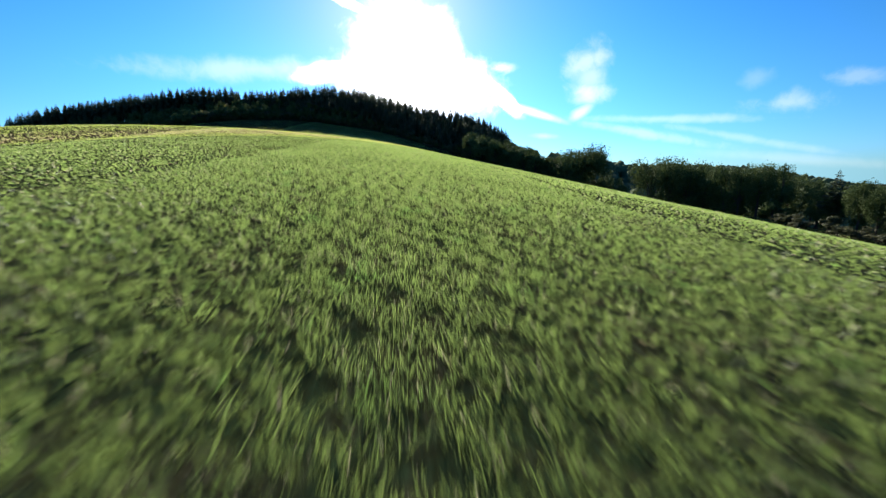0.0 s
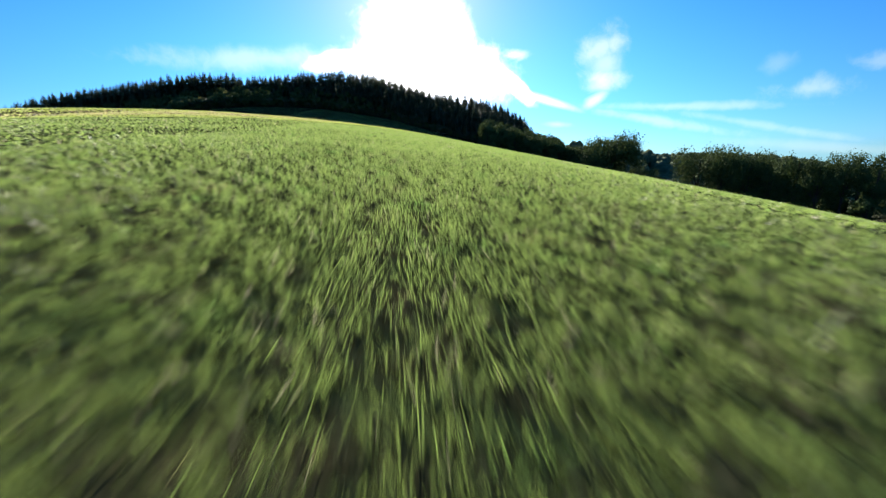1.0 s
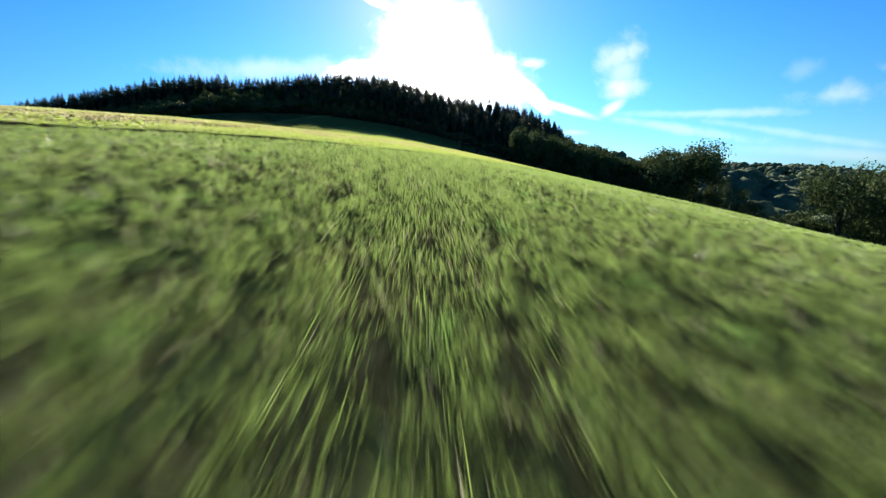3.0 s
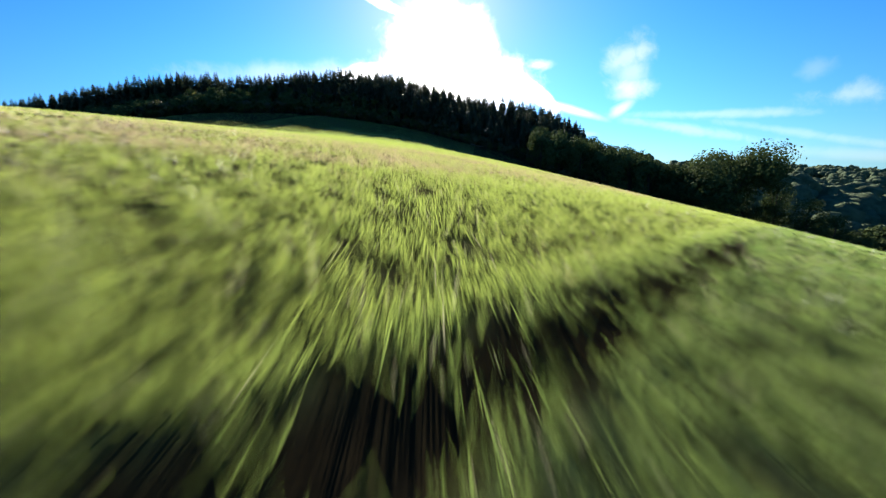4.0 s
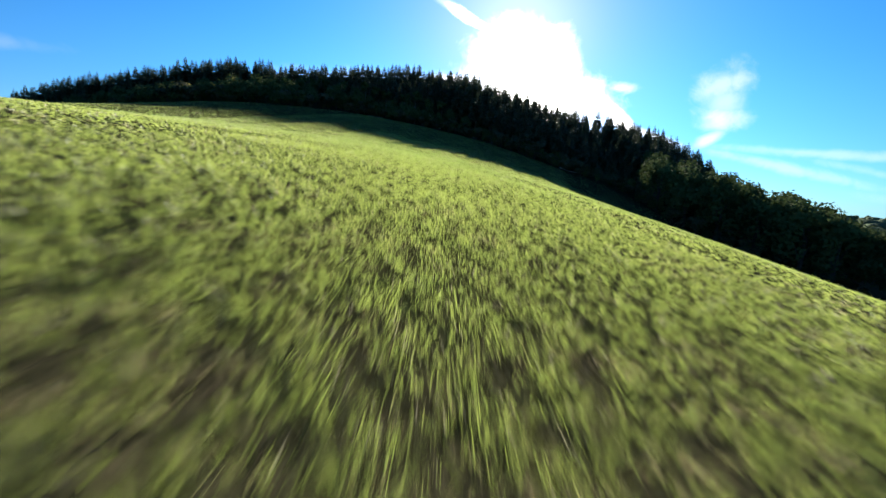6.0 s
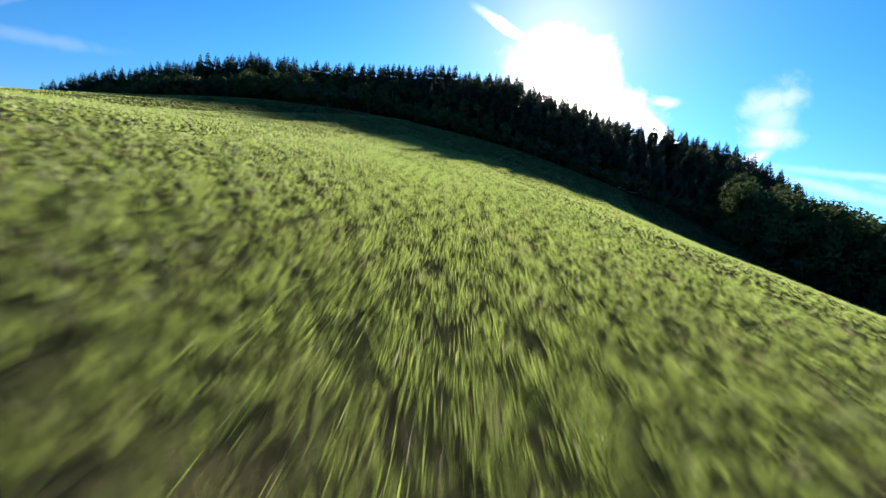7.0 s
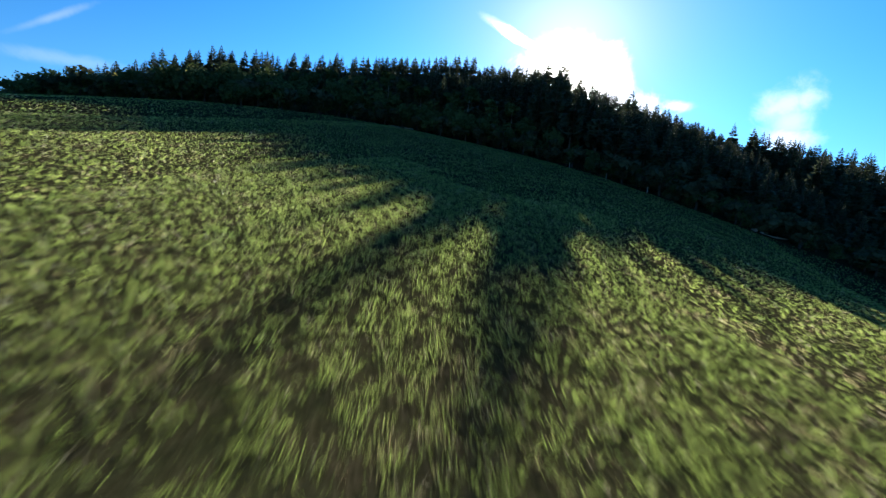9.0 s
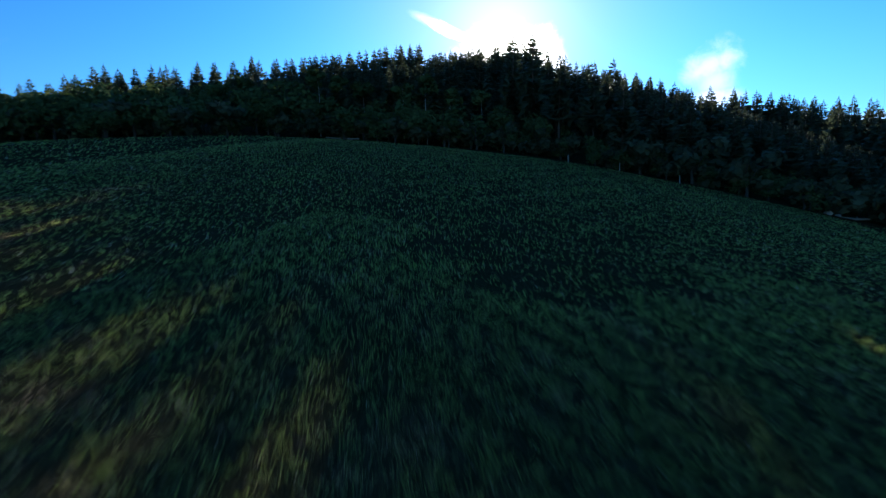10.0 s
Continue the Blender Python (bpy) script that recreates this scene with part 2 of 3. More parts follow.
def grass_material():
    m, n = material("grass")
    g = n.add("ShaderNodeNewGeometry")
    dry, fine, broad, band, lip = sward(n, g.outputs["Position"])
    r = g.outputs["Random Per Island"]
    green = n.mix(r, (0.17, 0.242, 0.06), (0.27, 0.362, 0.088))
    lush = n.noise(g.outputs["Position"], 1.3, 3)
    green = n.mix(n.step(lush, 0.56, 0.72), green, n.mix(r, (0.122, 0.24, 0.05), (0.185, 0.345, 0.07)))
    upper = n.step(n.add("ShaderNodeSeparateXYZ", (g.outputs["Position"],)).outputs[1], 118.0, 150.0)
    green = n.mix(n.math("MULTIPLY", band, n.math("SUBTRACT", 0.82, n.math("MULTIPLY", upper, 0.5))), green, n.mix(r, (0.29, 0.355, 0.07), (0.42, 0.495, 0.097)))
    straw = n.mix(r, (0.25, 0.175, 0.10), (0.52, 0.40, 0.245))
    dead = n.add("ShaderNodeAttribute", attribute_name="dead").outputs["Fac"]
    c = n.mix(n.step(n.math("ADD", dry, n.math("MULTIPLY", n.math("SUBTRACT", dead, 0.5), 0.6)), 0.28, 0.75), green, straw)
    # a few blades straw-pale all over, a glint painted into their colour
    c = n.mix(n.step(r, 0.955, 0.965), c, (0.44, 0.40, 0.26))
    # darker towards the root: shade low in the sward, painted into the blades
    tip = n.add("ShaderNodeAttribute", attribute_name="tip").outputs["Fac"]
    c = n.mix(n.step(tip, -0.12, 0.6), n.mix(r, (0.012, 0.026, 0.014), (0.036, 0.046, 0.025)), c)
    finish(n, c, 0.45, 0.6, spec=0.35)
    return m


def leaf_material(name, dark, light, through_light=0.3, rough=0.6, relief=0.0):
    m, n = material(name)
    g = n.add("ShaderNodeNewGeometry")
    info = n.add("ShaderNodeObjectInfo").outputs["Random"]
    r = n.math("ADD", n.math("MULTIPLY", g.outputs["Random Per Island"], 0.3), n.math("MULTIPLY", info, 0.5))
    clump = n.noise(g.outputs["Position"], 0.38, 3, 0.5)
    c = n.mix(n.math("ADD", n.math("MULTIPLY", r, 0.8), n.math("MULTIPLY", n.math("SUBTRACT", clump, 0.48), 1.8), clamp=True), dark, light)
    bump = (n.noise(g.outputs["Position"], 0.9, 4, 0.6), 1.0, relief) if relief else None
    finish(n, c, rough, through_light, bump, spec=0.04)
    return m


def bark_material(name, dark, light):
    m, n = material(name)
    tc = n.add("ShaderNodeTexCoord").outputs["Object"]
    stretched = n.add("ShaderNodeVectorMath", (tc, (6.0, 6.0, 0.9)), operation="MULTIPLY").outputs[0]
    a, b = n.noise(stretched, 2.0, 5, 0.65), n.noise(tc, 0.7, 3)
    c = n.mix(n.math("ADD", n.math("MULTIPLY", a, 0.8), n.math("MULTIPLY", n.math("SUBTRACT", b, 0.5), 0.8), clamp=True), dark, light)
    finish(n, c, 0.9, 0.0, (a, 0.7, 0.03), spec=0.1)
    return m


GROUND = ground_material()
GRASS = grass_material()
NEEDLE = leaf_material("spruce_needles", (0.045, 0.058, 0.034), (0.105, 0.125, 0.07), 0.28)
LEAF = leaf_material("oak_leaves", (0.045, 0.066, 0.022), (0.105, 0.135, 0.048), 0.2, 0.9)
LEAF_PALE = leaf_material("willow_leaves", (0.07, 0.10, 0.03), (0.16, 0.19, 0.07), 0.35)
LEAF_YELLOW = leaf_material("turning_leaves", (0.13, 0.13, 0.035), (0.30, 0.27, 0.08), 0.45)
# paler and greyer than LEAF: the haze of distance, painted into the leaves
LEAF_FAR_HAZED = leaf_material("far_leaves", (0.085, 0.12, 0.066), (0.21, 0.25, 0.14), 0.36, 0.9, 0.8)
BRAMBLE = leaf_material("bramble_leaves", (0.045, 0.055, 0.028), (0.12, 0.115, 0.06), 0.3)
BARK = bark_material("spruce_bark", (0.07, 0.05, 0.038), (0.22, 0.17, 0.13))
BARK_PALE = bark_material("birch_bark", (0.16, 0.14, 0.12), (0.5, 0.47, 0.42))
BARK_OAK = bark_material("oak_bark", (0.035, 0.03, 0.022), (0.11, 0.09, 0.07))
POST_WOOD = bark_material("weathered_post", (0.16, 0.14, 0.11), (0.38, 0.34, 0.28))
STONE = bark_material("pale_stone", (0.22, 0.21, 0.19), (0.5, 0.48, 0.44))


# ---------------------------------------------------------------- mesh helpers
def mesh_of(name, verts, faces, mat, smooth_faces=False):
    """A mesh of triangles or quads, from arrays."""
    verts, faces = np.asarray(verts, np.float32), np.asarray(faces, np.int32)
    me = bpy.data.meshes.new(name)
    me.vertices.add(len(verts))
    me.vertices.foreach_set("co", verts.ravel())
    k = faces.shape[1]
    me.loops.add(faces.size)
    me.loops.foreach_set("vertex_index", faces.ravel())
    me.polygons.add(len(faces))
    me.polygons.foreach_set("loop_start", np.arange(len(faces), dtype=np.int32) * k)
    me.polygons.foreach_set("loop_total", np.full(len(faces), k, np.int32))
    if smooth_faces:
        me.polygons.foreach_set("use_smooth", np.ones(len(faces), bool))
    me.materials.append(mat)
    me.update(calc_edges=True)
    return me


def part(name, me, parent, label=""):
    ob = new(name, me)
    ob.parent = parent
    return tagged(ob, label)


def tube(points, radii, sides=7):
    """Rings round a bent line, as quads."""
    pts = [Vector(p) for p in points]
    vs, fs = [], []
    for i, (p, r) in enumerate(zip(pts, radii)):
        along = (pts[min(i + 1, len(pts) - 1)] - pts[max(i - 1, 0)]).normalized()
        side = along.cross(Vector((0.31, 0.95, 0.05))).normalized()
        up = side.cross(along)
        for k in range(sides):
            t = 2 * math.pi * k / sides
            vs.append(p + (side * math.cos(t) + up * math.sin(t)) * r)
        if i:
            for k in range(sides):
                a, b = (i - 1) * sides + k, (i - 1) * sides + (k + 1) % sides
                fs.append((a, b, b + sides, a + sides))
    return [tuple(v) for v in vs], fs


def join(pieces):
    vs, fs = [], []
    for v, f in pieces:
        o = len(vs)
        vs += v
        fs += [tuple(i + o for i in q) for q in f]
    return vs, fs


# ---------------------------------------------------------------- ground
def axis(lo, fine_lo, fine_hi, hi, step, close=None):
    """Grid lines: close by the old bank, wide far off."""
    mid = np.arange(fine_lo, fine_hi + step / 2, step)
    if close:
        mid = np.concatenate([mid[mid < close[0]], np.arange(*close), mid[mid > close[1]]])
    grow = np.cumsum(step * 1.16 ** np.arange(1, 60))
    left, right = fine_lo - grow, fine_hi + grow
    return np.concatenate([[lo], left[left > lo][::-1], mid, right[right < hi], [hi]])


def build_ground():
    xs, ys = axis(-4200, -110, 80, 4200, 1.8, (-16, -2, 0.2)), axis(-4200, -8, 240, 4200, 1.8, (62, 80, 0.2))
    X, Y = np.meshgrid(xs, ys)
    Z = ground_z(X, Y)
    n, m = X.shape
    i = np.arange(n * m).reshape(n, m)
    faces = np.stack([i[:-1, :-1], i[:-1, 1:], i[1:, 1:], i[1:, :-1]], -1).reshape(-1, 4)
    me = mesh_of("ground", np.stack([X, Y, Z], -1).reshape(-1, 3), faces, GROUND, True)
    wood = np.maximum(smooth(Y - wood_edge(X), -1.5, 2.5) * (X > -400), smooth(X - side_edge(Y), -1.5, 2.5) * smooth(120 - X, 0, 15) * smooth(Y, 38, 50)) * (np.hypot(X, Y) < 900)
    me.attributes.new("wood", "FLOAT", "POINT").data.foreach_set("value", wood.ravel().astype(np.float32))
    tagged(new("ground", me), "sloping green pasture with dry straw-brown patches, running to wooded hills", "ground", kind="structure")


build_ground()


# ---------------------------------------------------------------- grass
def build_grass():
    rng = np.random.default_rng(11)
    line_y = np.array([r[2] for r in PATH])
    line_x = np.array([r[1] for r in PATH])
    V, W, B = [], [], []

    def blades(x, y, n, h, spread, wide, dead):
        """n blades round each of the places x, y; dead is the share of withered ones."""
        k = len(x)
        a = rng.uniform(0, 2 * math.pi, (k, n))
        r = spread[:, None] * np.sqrt(rng.uniform(0, 1, (k, n)))
        bx, by = x[:, None] + r * np.cos(a), y[:, None] + r * np.sin(a)
        hh = h[:, None] * rng.uniform(0.45, 1.15, (k, n))
        t = rng.uniform(0, 2 * math.pi, (k, n))
        lean = hh * rng.uniform(0.1, 0.9, (k, n))
        la = a + rng.normal(0, 0.9, (k, n))
        wv = wide * rng.uniform(0.6, 1.3, (k, n))
        bz = ground_z(bx, by)
        p0 = np.stack([bx - wv * np.cos(t), by - wv * np.sin(t), bz - 0.02], -1)
        p1 = np.stack([bx + wv * np.cos(t), by + wv * np.sin(t), bz - 0.02], -1)
        p2 = np.stack([bx + lean * np.cos(la), by + lean * np.sin(la), bz + hh], -1)
        V.append(np.stack([p0, p1, p2], -2).reshape(-1, 3))
        W.append(np.clip(rng.uniform(dead - 0.3, dead + 0.3, k * n), 0, 1))
        # wide blades carry less of the painted root shade
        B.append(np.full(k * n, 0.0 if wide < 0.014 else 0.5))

    def scatter(count, lo, hi, first, last):
        """Evenly strewn places at a distance of lo to hi from the line of flight, within the pasture."""
        k = np.arange(count)
        y = first + (last - first) * ((rng.uniform() + 0.7548776662 * k) % 1)
        v = (rng.uniform() + 0.5698402910 * k) % 1 * 2 - 1
        d = (lo + (hi - lo) * np.abs(v)) * np.sign(v)
        x = np.interp(y, line_y, line_x) + d
        thin = 0.4 * smooth(y, 143, 156) * smooth(-y, -176, -164) * smooth(-np.abs(d), -4.5, -1.8)      # worn thin before the wood
        ok = (y < wood_edge(x) + 0.5) & (x < side_edge(y) + 6) & (rng.uniform(0, 1, count) > thin)
        cut = (y - 1.31 * x - 82.8) / 1.648
        ok &= (np.abs(cut + 0.2) > 0.17) | (x < -48) | (x > -4) | (rng.uniform(0, 1, count) < 0.22)      # bare earth in the old furrow
        return x[ok], y[ok]

    waves = rng.uniform((7.0, 0, 0), (24.0, 2 * math.pi, 2 * math.pi), (16, 3))

    def lush(x, y):
        """Where the sward stands thick, from 0 to 1, in patches of a metre or less."""
        v = 0.0 * x
        for f, t, p in waves:
            v = v + np.sin(f * (x * math.cos(t) + y * math.sin(t)) + p)
        return np.clip(0.5 + v / 7.0, 0, 1)

    def tussocks(count, lo, hi, n, h, spread, wide, bare=0.0, first=0.5, last=232):
        """Clumps, with bare gaps between them where the sward is thin."""
        x, y = scatter(count, lo, hi, first, last)
        q = lush(x, y)
        even = (0.8 if lo > 4 else 0.2) * (1 - smooth(y, 100, 140))     # evener sward on the lower slope
        keep = rng.uniform(0, 1, len(x)) < 1 - bare * (1 - even) * (1 - smooth(q, 0.36, 0.54))
        x, y, q, even = x[keep], y[keep], q[keep], even[keep]
        s = rng.uniform(0.75, 1.2, len(x)) * ((0.4 + 0.95 * smooth(q, 0.25, 0.85)) * (1 - even) + 0.95 * even)
        blades(x, y, n, h * s, spread * s, wide, 0.35)

    def turf(count, lo, hi, n, h, spread, wide, bare=0.0, first=0.5, last=232):
        """The short sward between the clumps."""
        x, y = scatter(count, lo, hi, first, last)
        q = lush(x, y)
        keep = rng.uniform(0, 1, len(x)) < 1 - bare * (1 - smooth(q, 0.1, 0.35))
        x, y, q = x[keep], y[keep], q[keep]
        blades(x, y, n, h * (0.5 + 0.7 * q), np.full(len(x), spread), wide, 0.7)

    # finest along the line of flight
    tussocks(62000, 0, 1.9, 10, 0.15, 0.075, 0.0033, 0.97, last=184)
    turf(15000, 0, 1.9, 5, 0.04, 0.09, 0.0045, 0.85, last=184)
    tussocks(50000, 1.9, 4.5, 8, 0.155, 0.09, 0.0055, 0.95, last=186)
    turf(15000, 1.9, 4.5, 4, 0.045, 0.12, 0.007, 0.85, last=186)
    tussocks(46000, 4.5, 9, 7, 0.14, 0.13, 0.0095, 0.75, last=190)
    turf(20000, 4.5, 9, 4, 0.05, 0.15, 0.012, 0.4, last=190)
    tussocks(8500, 0, 9, 6, 0.13, 0.17, 0.016, 0.8, first=183)
    tussocks(80000, 9, 30, 4, 0.1, 0.32, 0.026, 0.12)
    turf(44000, 9, 30, 3, 0.06, 0.3, 0.028, 0.0)
    tussocks(72000, 26, 118, 4, 0.11, 0.62, 0.064, 0.1)
    # rank grass along the old bank
    x = rng.uniform(-40, -2, 1900)
    y = 82.8 + 1.31 * x + 1.648 * (0.22 + np.abs(rng.normal(0, 0.15, len(x))))
    blades(x, y, 8, rng.uniform(0.05, 0.12, len(x)), np.full(len(x), 0.1), 0.006, 0.5)
    v = np.concatenate(V)
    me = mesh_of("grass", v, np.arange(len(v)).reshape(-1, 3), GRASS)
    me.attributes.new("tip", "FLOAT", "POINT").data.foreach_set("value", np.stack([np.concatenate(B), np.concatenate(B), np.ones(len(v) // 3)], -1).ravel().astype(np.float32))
    me.attributes.new("dead", "FLOAT", "POINT").data.foreach_set("value", np.repeat(np.concatenate(W).astype(np.float32), 3))
    tagged(new("grass", me), "short tufted pasture grass, green with dry straw blades", "grass", kind="stuff")


build_grass()


# ---------------------------------------------------------------- trees
def spruce_meshes(seed, h, base, spread):
    """Trunk and crown of a spruce: whorls of drooping boughs hung with sprays."""
    rng = np.random.default_rng(seed)
    bend = rng.normal(0, 0.12, 2)
    pts = [(bend[0] * (k / 5) ** 2, bend[1] * (k / 5) ** 2, -0.4 + (h + 0.1) * k / 5) for k in range(6)]
    tv, tf = tube(pts, [0.19 * (1 - 0.97 * k / 5) * h / 16 + 0.01 for k in range(6)], 7)
    stubs = []
    for k in range(10):
        z, t, ln = rng.uniform(0.12, base + 0.05) * h, rng.uniform(0, 6.28), rng.uniform(0.5, 1.4)
        stubs.append(tube([(0, 0, z), (ln * math.cos(t), ln * math.sin(t), z - 0.12)], [0.03, 0.008], 4))
    tv, tf = join([(tv, tf), *stubs])
    V, Fc = [], []

    def tri(a, b, c):
        o = len(V)
        V.extend((a, b, c))
        Fc.append((o, o + 1, o + 2))

    z = base * h
    while z < h - 0.25:
        d = h - z
        fine = d < 5.0
        reach = min(spread * (0.8 + 0.2 * min(1, (z / h - base) * 6)), 0.12 + 0.42 * d**0.86)
        count = 6 if fine else 8
        t0 = rng.uniform(0, 6.28)
        for k in range(count):
            if rng.random() < 0.08:
                continue
            t = t0 + 6.283 * k / count + rng.normal(0, 0.18)
            c, s = math.cos(t), math.sin(t)
            L = reach * (rng.uniform(0.55, 1.25) if fine else rng.uniform(0.75, 1.15))
            zz = z + rng.normal(0, 0.08)
            lift = 0.25 * L if d < 2 else (0.05 * L if fine else -0.12 * L)

            def on(u, side, down):
                return (c * L * u - s * side, s * L * u + c * side, zz + lift * u - 0.35 * L * u * (1 - u) - down)

            wd = (0.22 if fine else 0.36) * L + 0.05
            root, end = on(0.03, 0, 0), on(1.0, 0, rng.uniform(0, 0.1) * L)
            for sg in (-1, 1):
                tri(root, end, on(rng.uniform(0.45, 0.65), sg * wd * rng.uniform(0.7, 1.3), wd * rng.uniform(0.2, 0.6)))
                if not fine:
                    tri(on(0.5, sg * wd * 0.2, 0), on(rng.uniform(0.8, 0.95), sg * wd * rng.uniform(0.6, 1.0), wd * 0.4), on(0.45, sg * wd * 0.9, wd * rng.uniform(0.8, 1.6)))
            u = rng.uniform(0.3, 0.6)
            tri(on(u - 0.25, 0, 0), on(u + 0.3, 0, 0), on(u, rng.normal(0, 0.1), wd * rng.uniform(0.8, 1.6)))
        z += (0.34 if fine else 0.72) * rng.uniform(0.85, 1.15)
    tip = h + 0.35
    for k in range(3):
        t = k * 2.1
        tri((0.07 * math.cos(t), 0.07 * math.sin(t), h - 0.6), (-0.07 * math.cos(t), -0.07 * math.sin(t), h - 0.6), (0, 0, tip))
    return mesh_of("spruce_trunk", tv, tf, BARK, True), mesh_of("spruce_crown", V, Fc, NEEDLE)


def leafy_meshes(seed, h, rad, lobes, leaves, size, leaf, bark, low=0.22, flat=0.75, limbs=9, stout=1.0, lump=(0.3, 0.54)):
    """Trunk with limbs, and a crown of leaf sprays gathered in lobes with gaps."""
    rng = np.random.default_rng(seed)
    cz = h * (low + 1) / 2
    hz = h * (1 - low) / 2
    centres = []
    for k in range(lobes):
        d = rng.normal(0, 1, 3)
        d /= np.linalg.norm(d)
        u = rng.uniform(0.35, 0.8)
        centres.append((d[0] * rad * u, d[1] * rad * u, cz + d[2] * hz * u, rng.uniform(*lump) * min(rad, hz * 1.2)))
    pieces = [tube([(0, 0, -0.4), (0.1, 0, h * 0.12), (0.05, 0.1, h * 0.3), (-0.1, 0.1, h * 0.55), (0, 0, h * 0.8)],
                   [h * f * stout for f in (0.036, 0.027, 0.021, 0.013, 0.003)], 8)]
    for x, y, z, r in centres[:limbs]:
        z0 = h * rng.uniform(0.16, 0.38)
        pieces.append(tube([(0, 0, z0), (x * 0.45, y * 0.45, z0 + (z - z0) * 0.6), (x, y, z)], [h * 0.012, h * 0.008, h * 0.002], 5))
    tv, tf = join(pieces)
    out = []
    per = leaves // lobes
    for x, y, z, r in centres:
        d = rng.normal(0, 1, (per, 3))
        d /= np.linalg.norm(d, axis=1)[:, None]
        rr = r * rng.uniform(0.7, 1.12, (per, 1)) * (1 + 0.22 * np.sin(d[:, :1] * 5 + x) * np.sin(d[:, 1:2] * 6 + y))
        p = np.array([x, y, z]) + d * rr * np.array([1.08, 1.08, flat])
        nrm = d + rng.normal(0, 0.28, (per, 3))
        nrm /= np.linalg.norm(nrm, axis=1)[:, None]
        side = np.cross(nrm, rng.normal(0, 1, (per, 3)))
        side /= np.linalg.norm(side, axis=1)[:, None]
        up = np.cross(side, nrm)
        s = size * rng.uniform(0.55, 1.3, (per, 1))
        b = rng.uniform(0.2, 0.6, (per, 1)) * s
        out.append(np.stack([p - side * s * 0.9, p - up * s * 0.5 + nrm * b * 0.3, p + side * s, p + up * s * 0.6 - nrm * b], 1).reshape(-1, 3))
    V = np.concatenate(out)
    return mesh_of("trunk", tv, tf, bark, True), mesh_of("crown", V, np.arange(len(V)).reshape(-1, 4), leaf)


def tree(name, meshes, label, category, group="", parts=("trunk", "crown")):
    root = tagged(new(name), label, category, group)
    root.empty_display_size = 0.5
    for me, p in zip(meshes, parts):
        part(p, me, root)
    return root


def plant(root, x, y, turn, size, first=[]):
    """Stand the model itself, or a copy once it stands, on the ground."""
    m = pose(x, y, at(x, y) - 0.05, 0, 0, turn)
    if root in first:
        ob = copy_thing(root, m)
    else:
        first.append(root)
        ob = root
    ob.matrix_basis = m @ Matrix.Diagonal((size[0], size[0], size[1], 1))
    return ob


SPRUCES = [tree("spruce_tree", spruce_meshes(20 + k, 16.0, b, s), "tall dark green spruce with drooping boughs in a dense wood", "conifer", "spruces on the hill")
           for k, (b, s) in enumerate([(0.34, 2.9), (0.14, 2.7), (0.4, 3.0), (0.12, 2.9), (0.3, 2.6)])]
OAKS = [tree("broadleaf_tree", leafy_meshes(40 + k, 14.0, r, n, 1050, 0.64, LEAF, BARK_OAK, lo), "broad dark green broadleaf tree with a rounded uneven crown", "tree", "broadleaf trees at the wood's edge")
        for k, (r, n, lo) in enumerate([(5.6, 13, 0.14), (4.8, 11, 0.18), (6.2, 15, 0.12), (5.0, 12, 0.1)])]
VALLEY = [tree("broadleaf_tree", leafy_meshes(140 + k, 14.0, r, n, 5600, 0.23, LEAF, BARK_OAK, lo, 0.82, lump=(0.3, 0.5)), "tall dark green broadleaf tree with full crown in the valley", "tree", "broadleaf trees in the valley")
          for k, (r, n, lo) in enumerate([(5.8, 13, 0.06), (5.2, 11, 0.08), (6.4, 14, 0.05)])]
OLD_OAK = tree("broadleaf_tree", leafy_meshes(150, 22.0, 11.5, 26, 22000, 0.33, LEAF, BARK_OAK, 0.03, 0.85, 14, lump=(0.27, 0.42)), "great old broadleaf tree with a round dome of leaves", "tree", "broadleaf trees in the valley")
FLANK = [tree("broadleaf_tree", leafy_meshes(160 + k, 14.0, r, n, 2800, 0.4, LEAF, BARK_OAK, lo, 0.85), "tall dark broadleaf tree in the closed wood on the slope", "tree", "broadleaf trees on the hill's flank")
         for k, (r, n, lo) in enumerate([(5.6, 13, 0.1), (5.0, 11, 0.12), (6.0, 14, 0.08)])]
TURNING = tree("turning_tree", leafy_meshes(60, 12.0, 4.8, 11, 1100, 0.55, LEAF_YELLOW, BARK_OAK, 0.2), "broadleaf tree with yellowing olive leaves among dark spruces", "tree", "yellowing trees")
BUSHES = [tree("bush", leafy_meshes(70 + k, 4.5, r, 8, 520, 0.38, BRAMBLE, BARK_OAK, 0.02), "rounded dull green bush at the foot of the wood", "bush", "bushes at the wood's edge")
          for k, r in enumerate((2.4, 2.9, 2.0))]
SALLOWS = [tree("sallow_tree", leafy_meshes(90 + k, 6.0, r, n, 1150, 0.3, LEAF, BARK_OAK, 0.02, 0.9), "low round-topped broadleaf tree before the taller spruces", "tree", "low trees at the wood's edge")
           for k, (r, n) in enumerate([(2.9, 12), (2.5, 10), (3.3, 14)])]
BIRCH = tree("birch_tree", leafy_meshes(80, 11.0, 1.9, 7, 320, 0.42, LEAF, BARK_PALE, 0.6, 0.75, 0, 0.3), "slender birch with a pale bare trunk before the spruces", "tree", "birches at the wood's edge")
WILLOW = tree("willow_bush", leafy_meshes(81, 5.2, 2.8, 9, 800, 0.34, LEAF_PALE, BARK_OAK, 0.05), "pale grey-green sunlit willow bush beside dark trees", "bush")


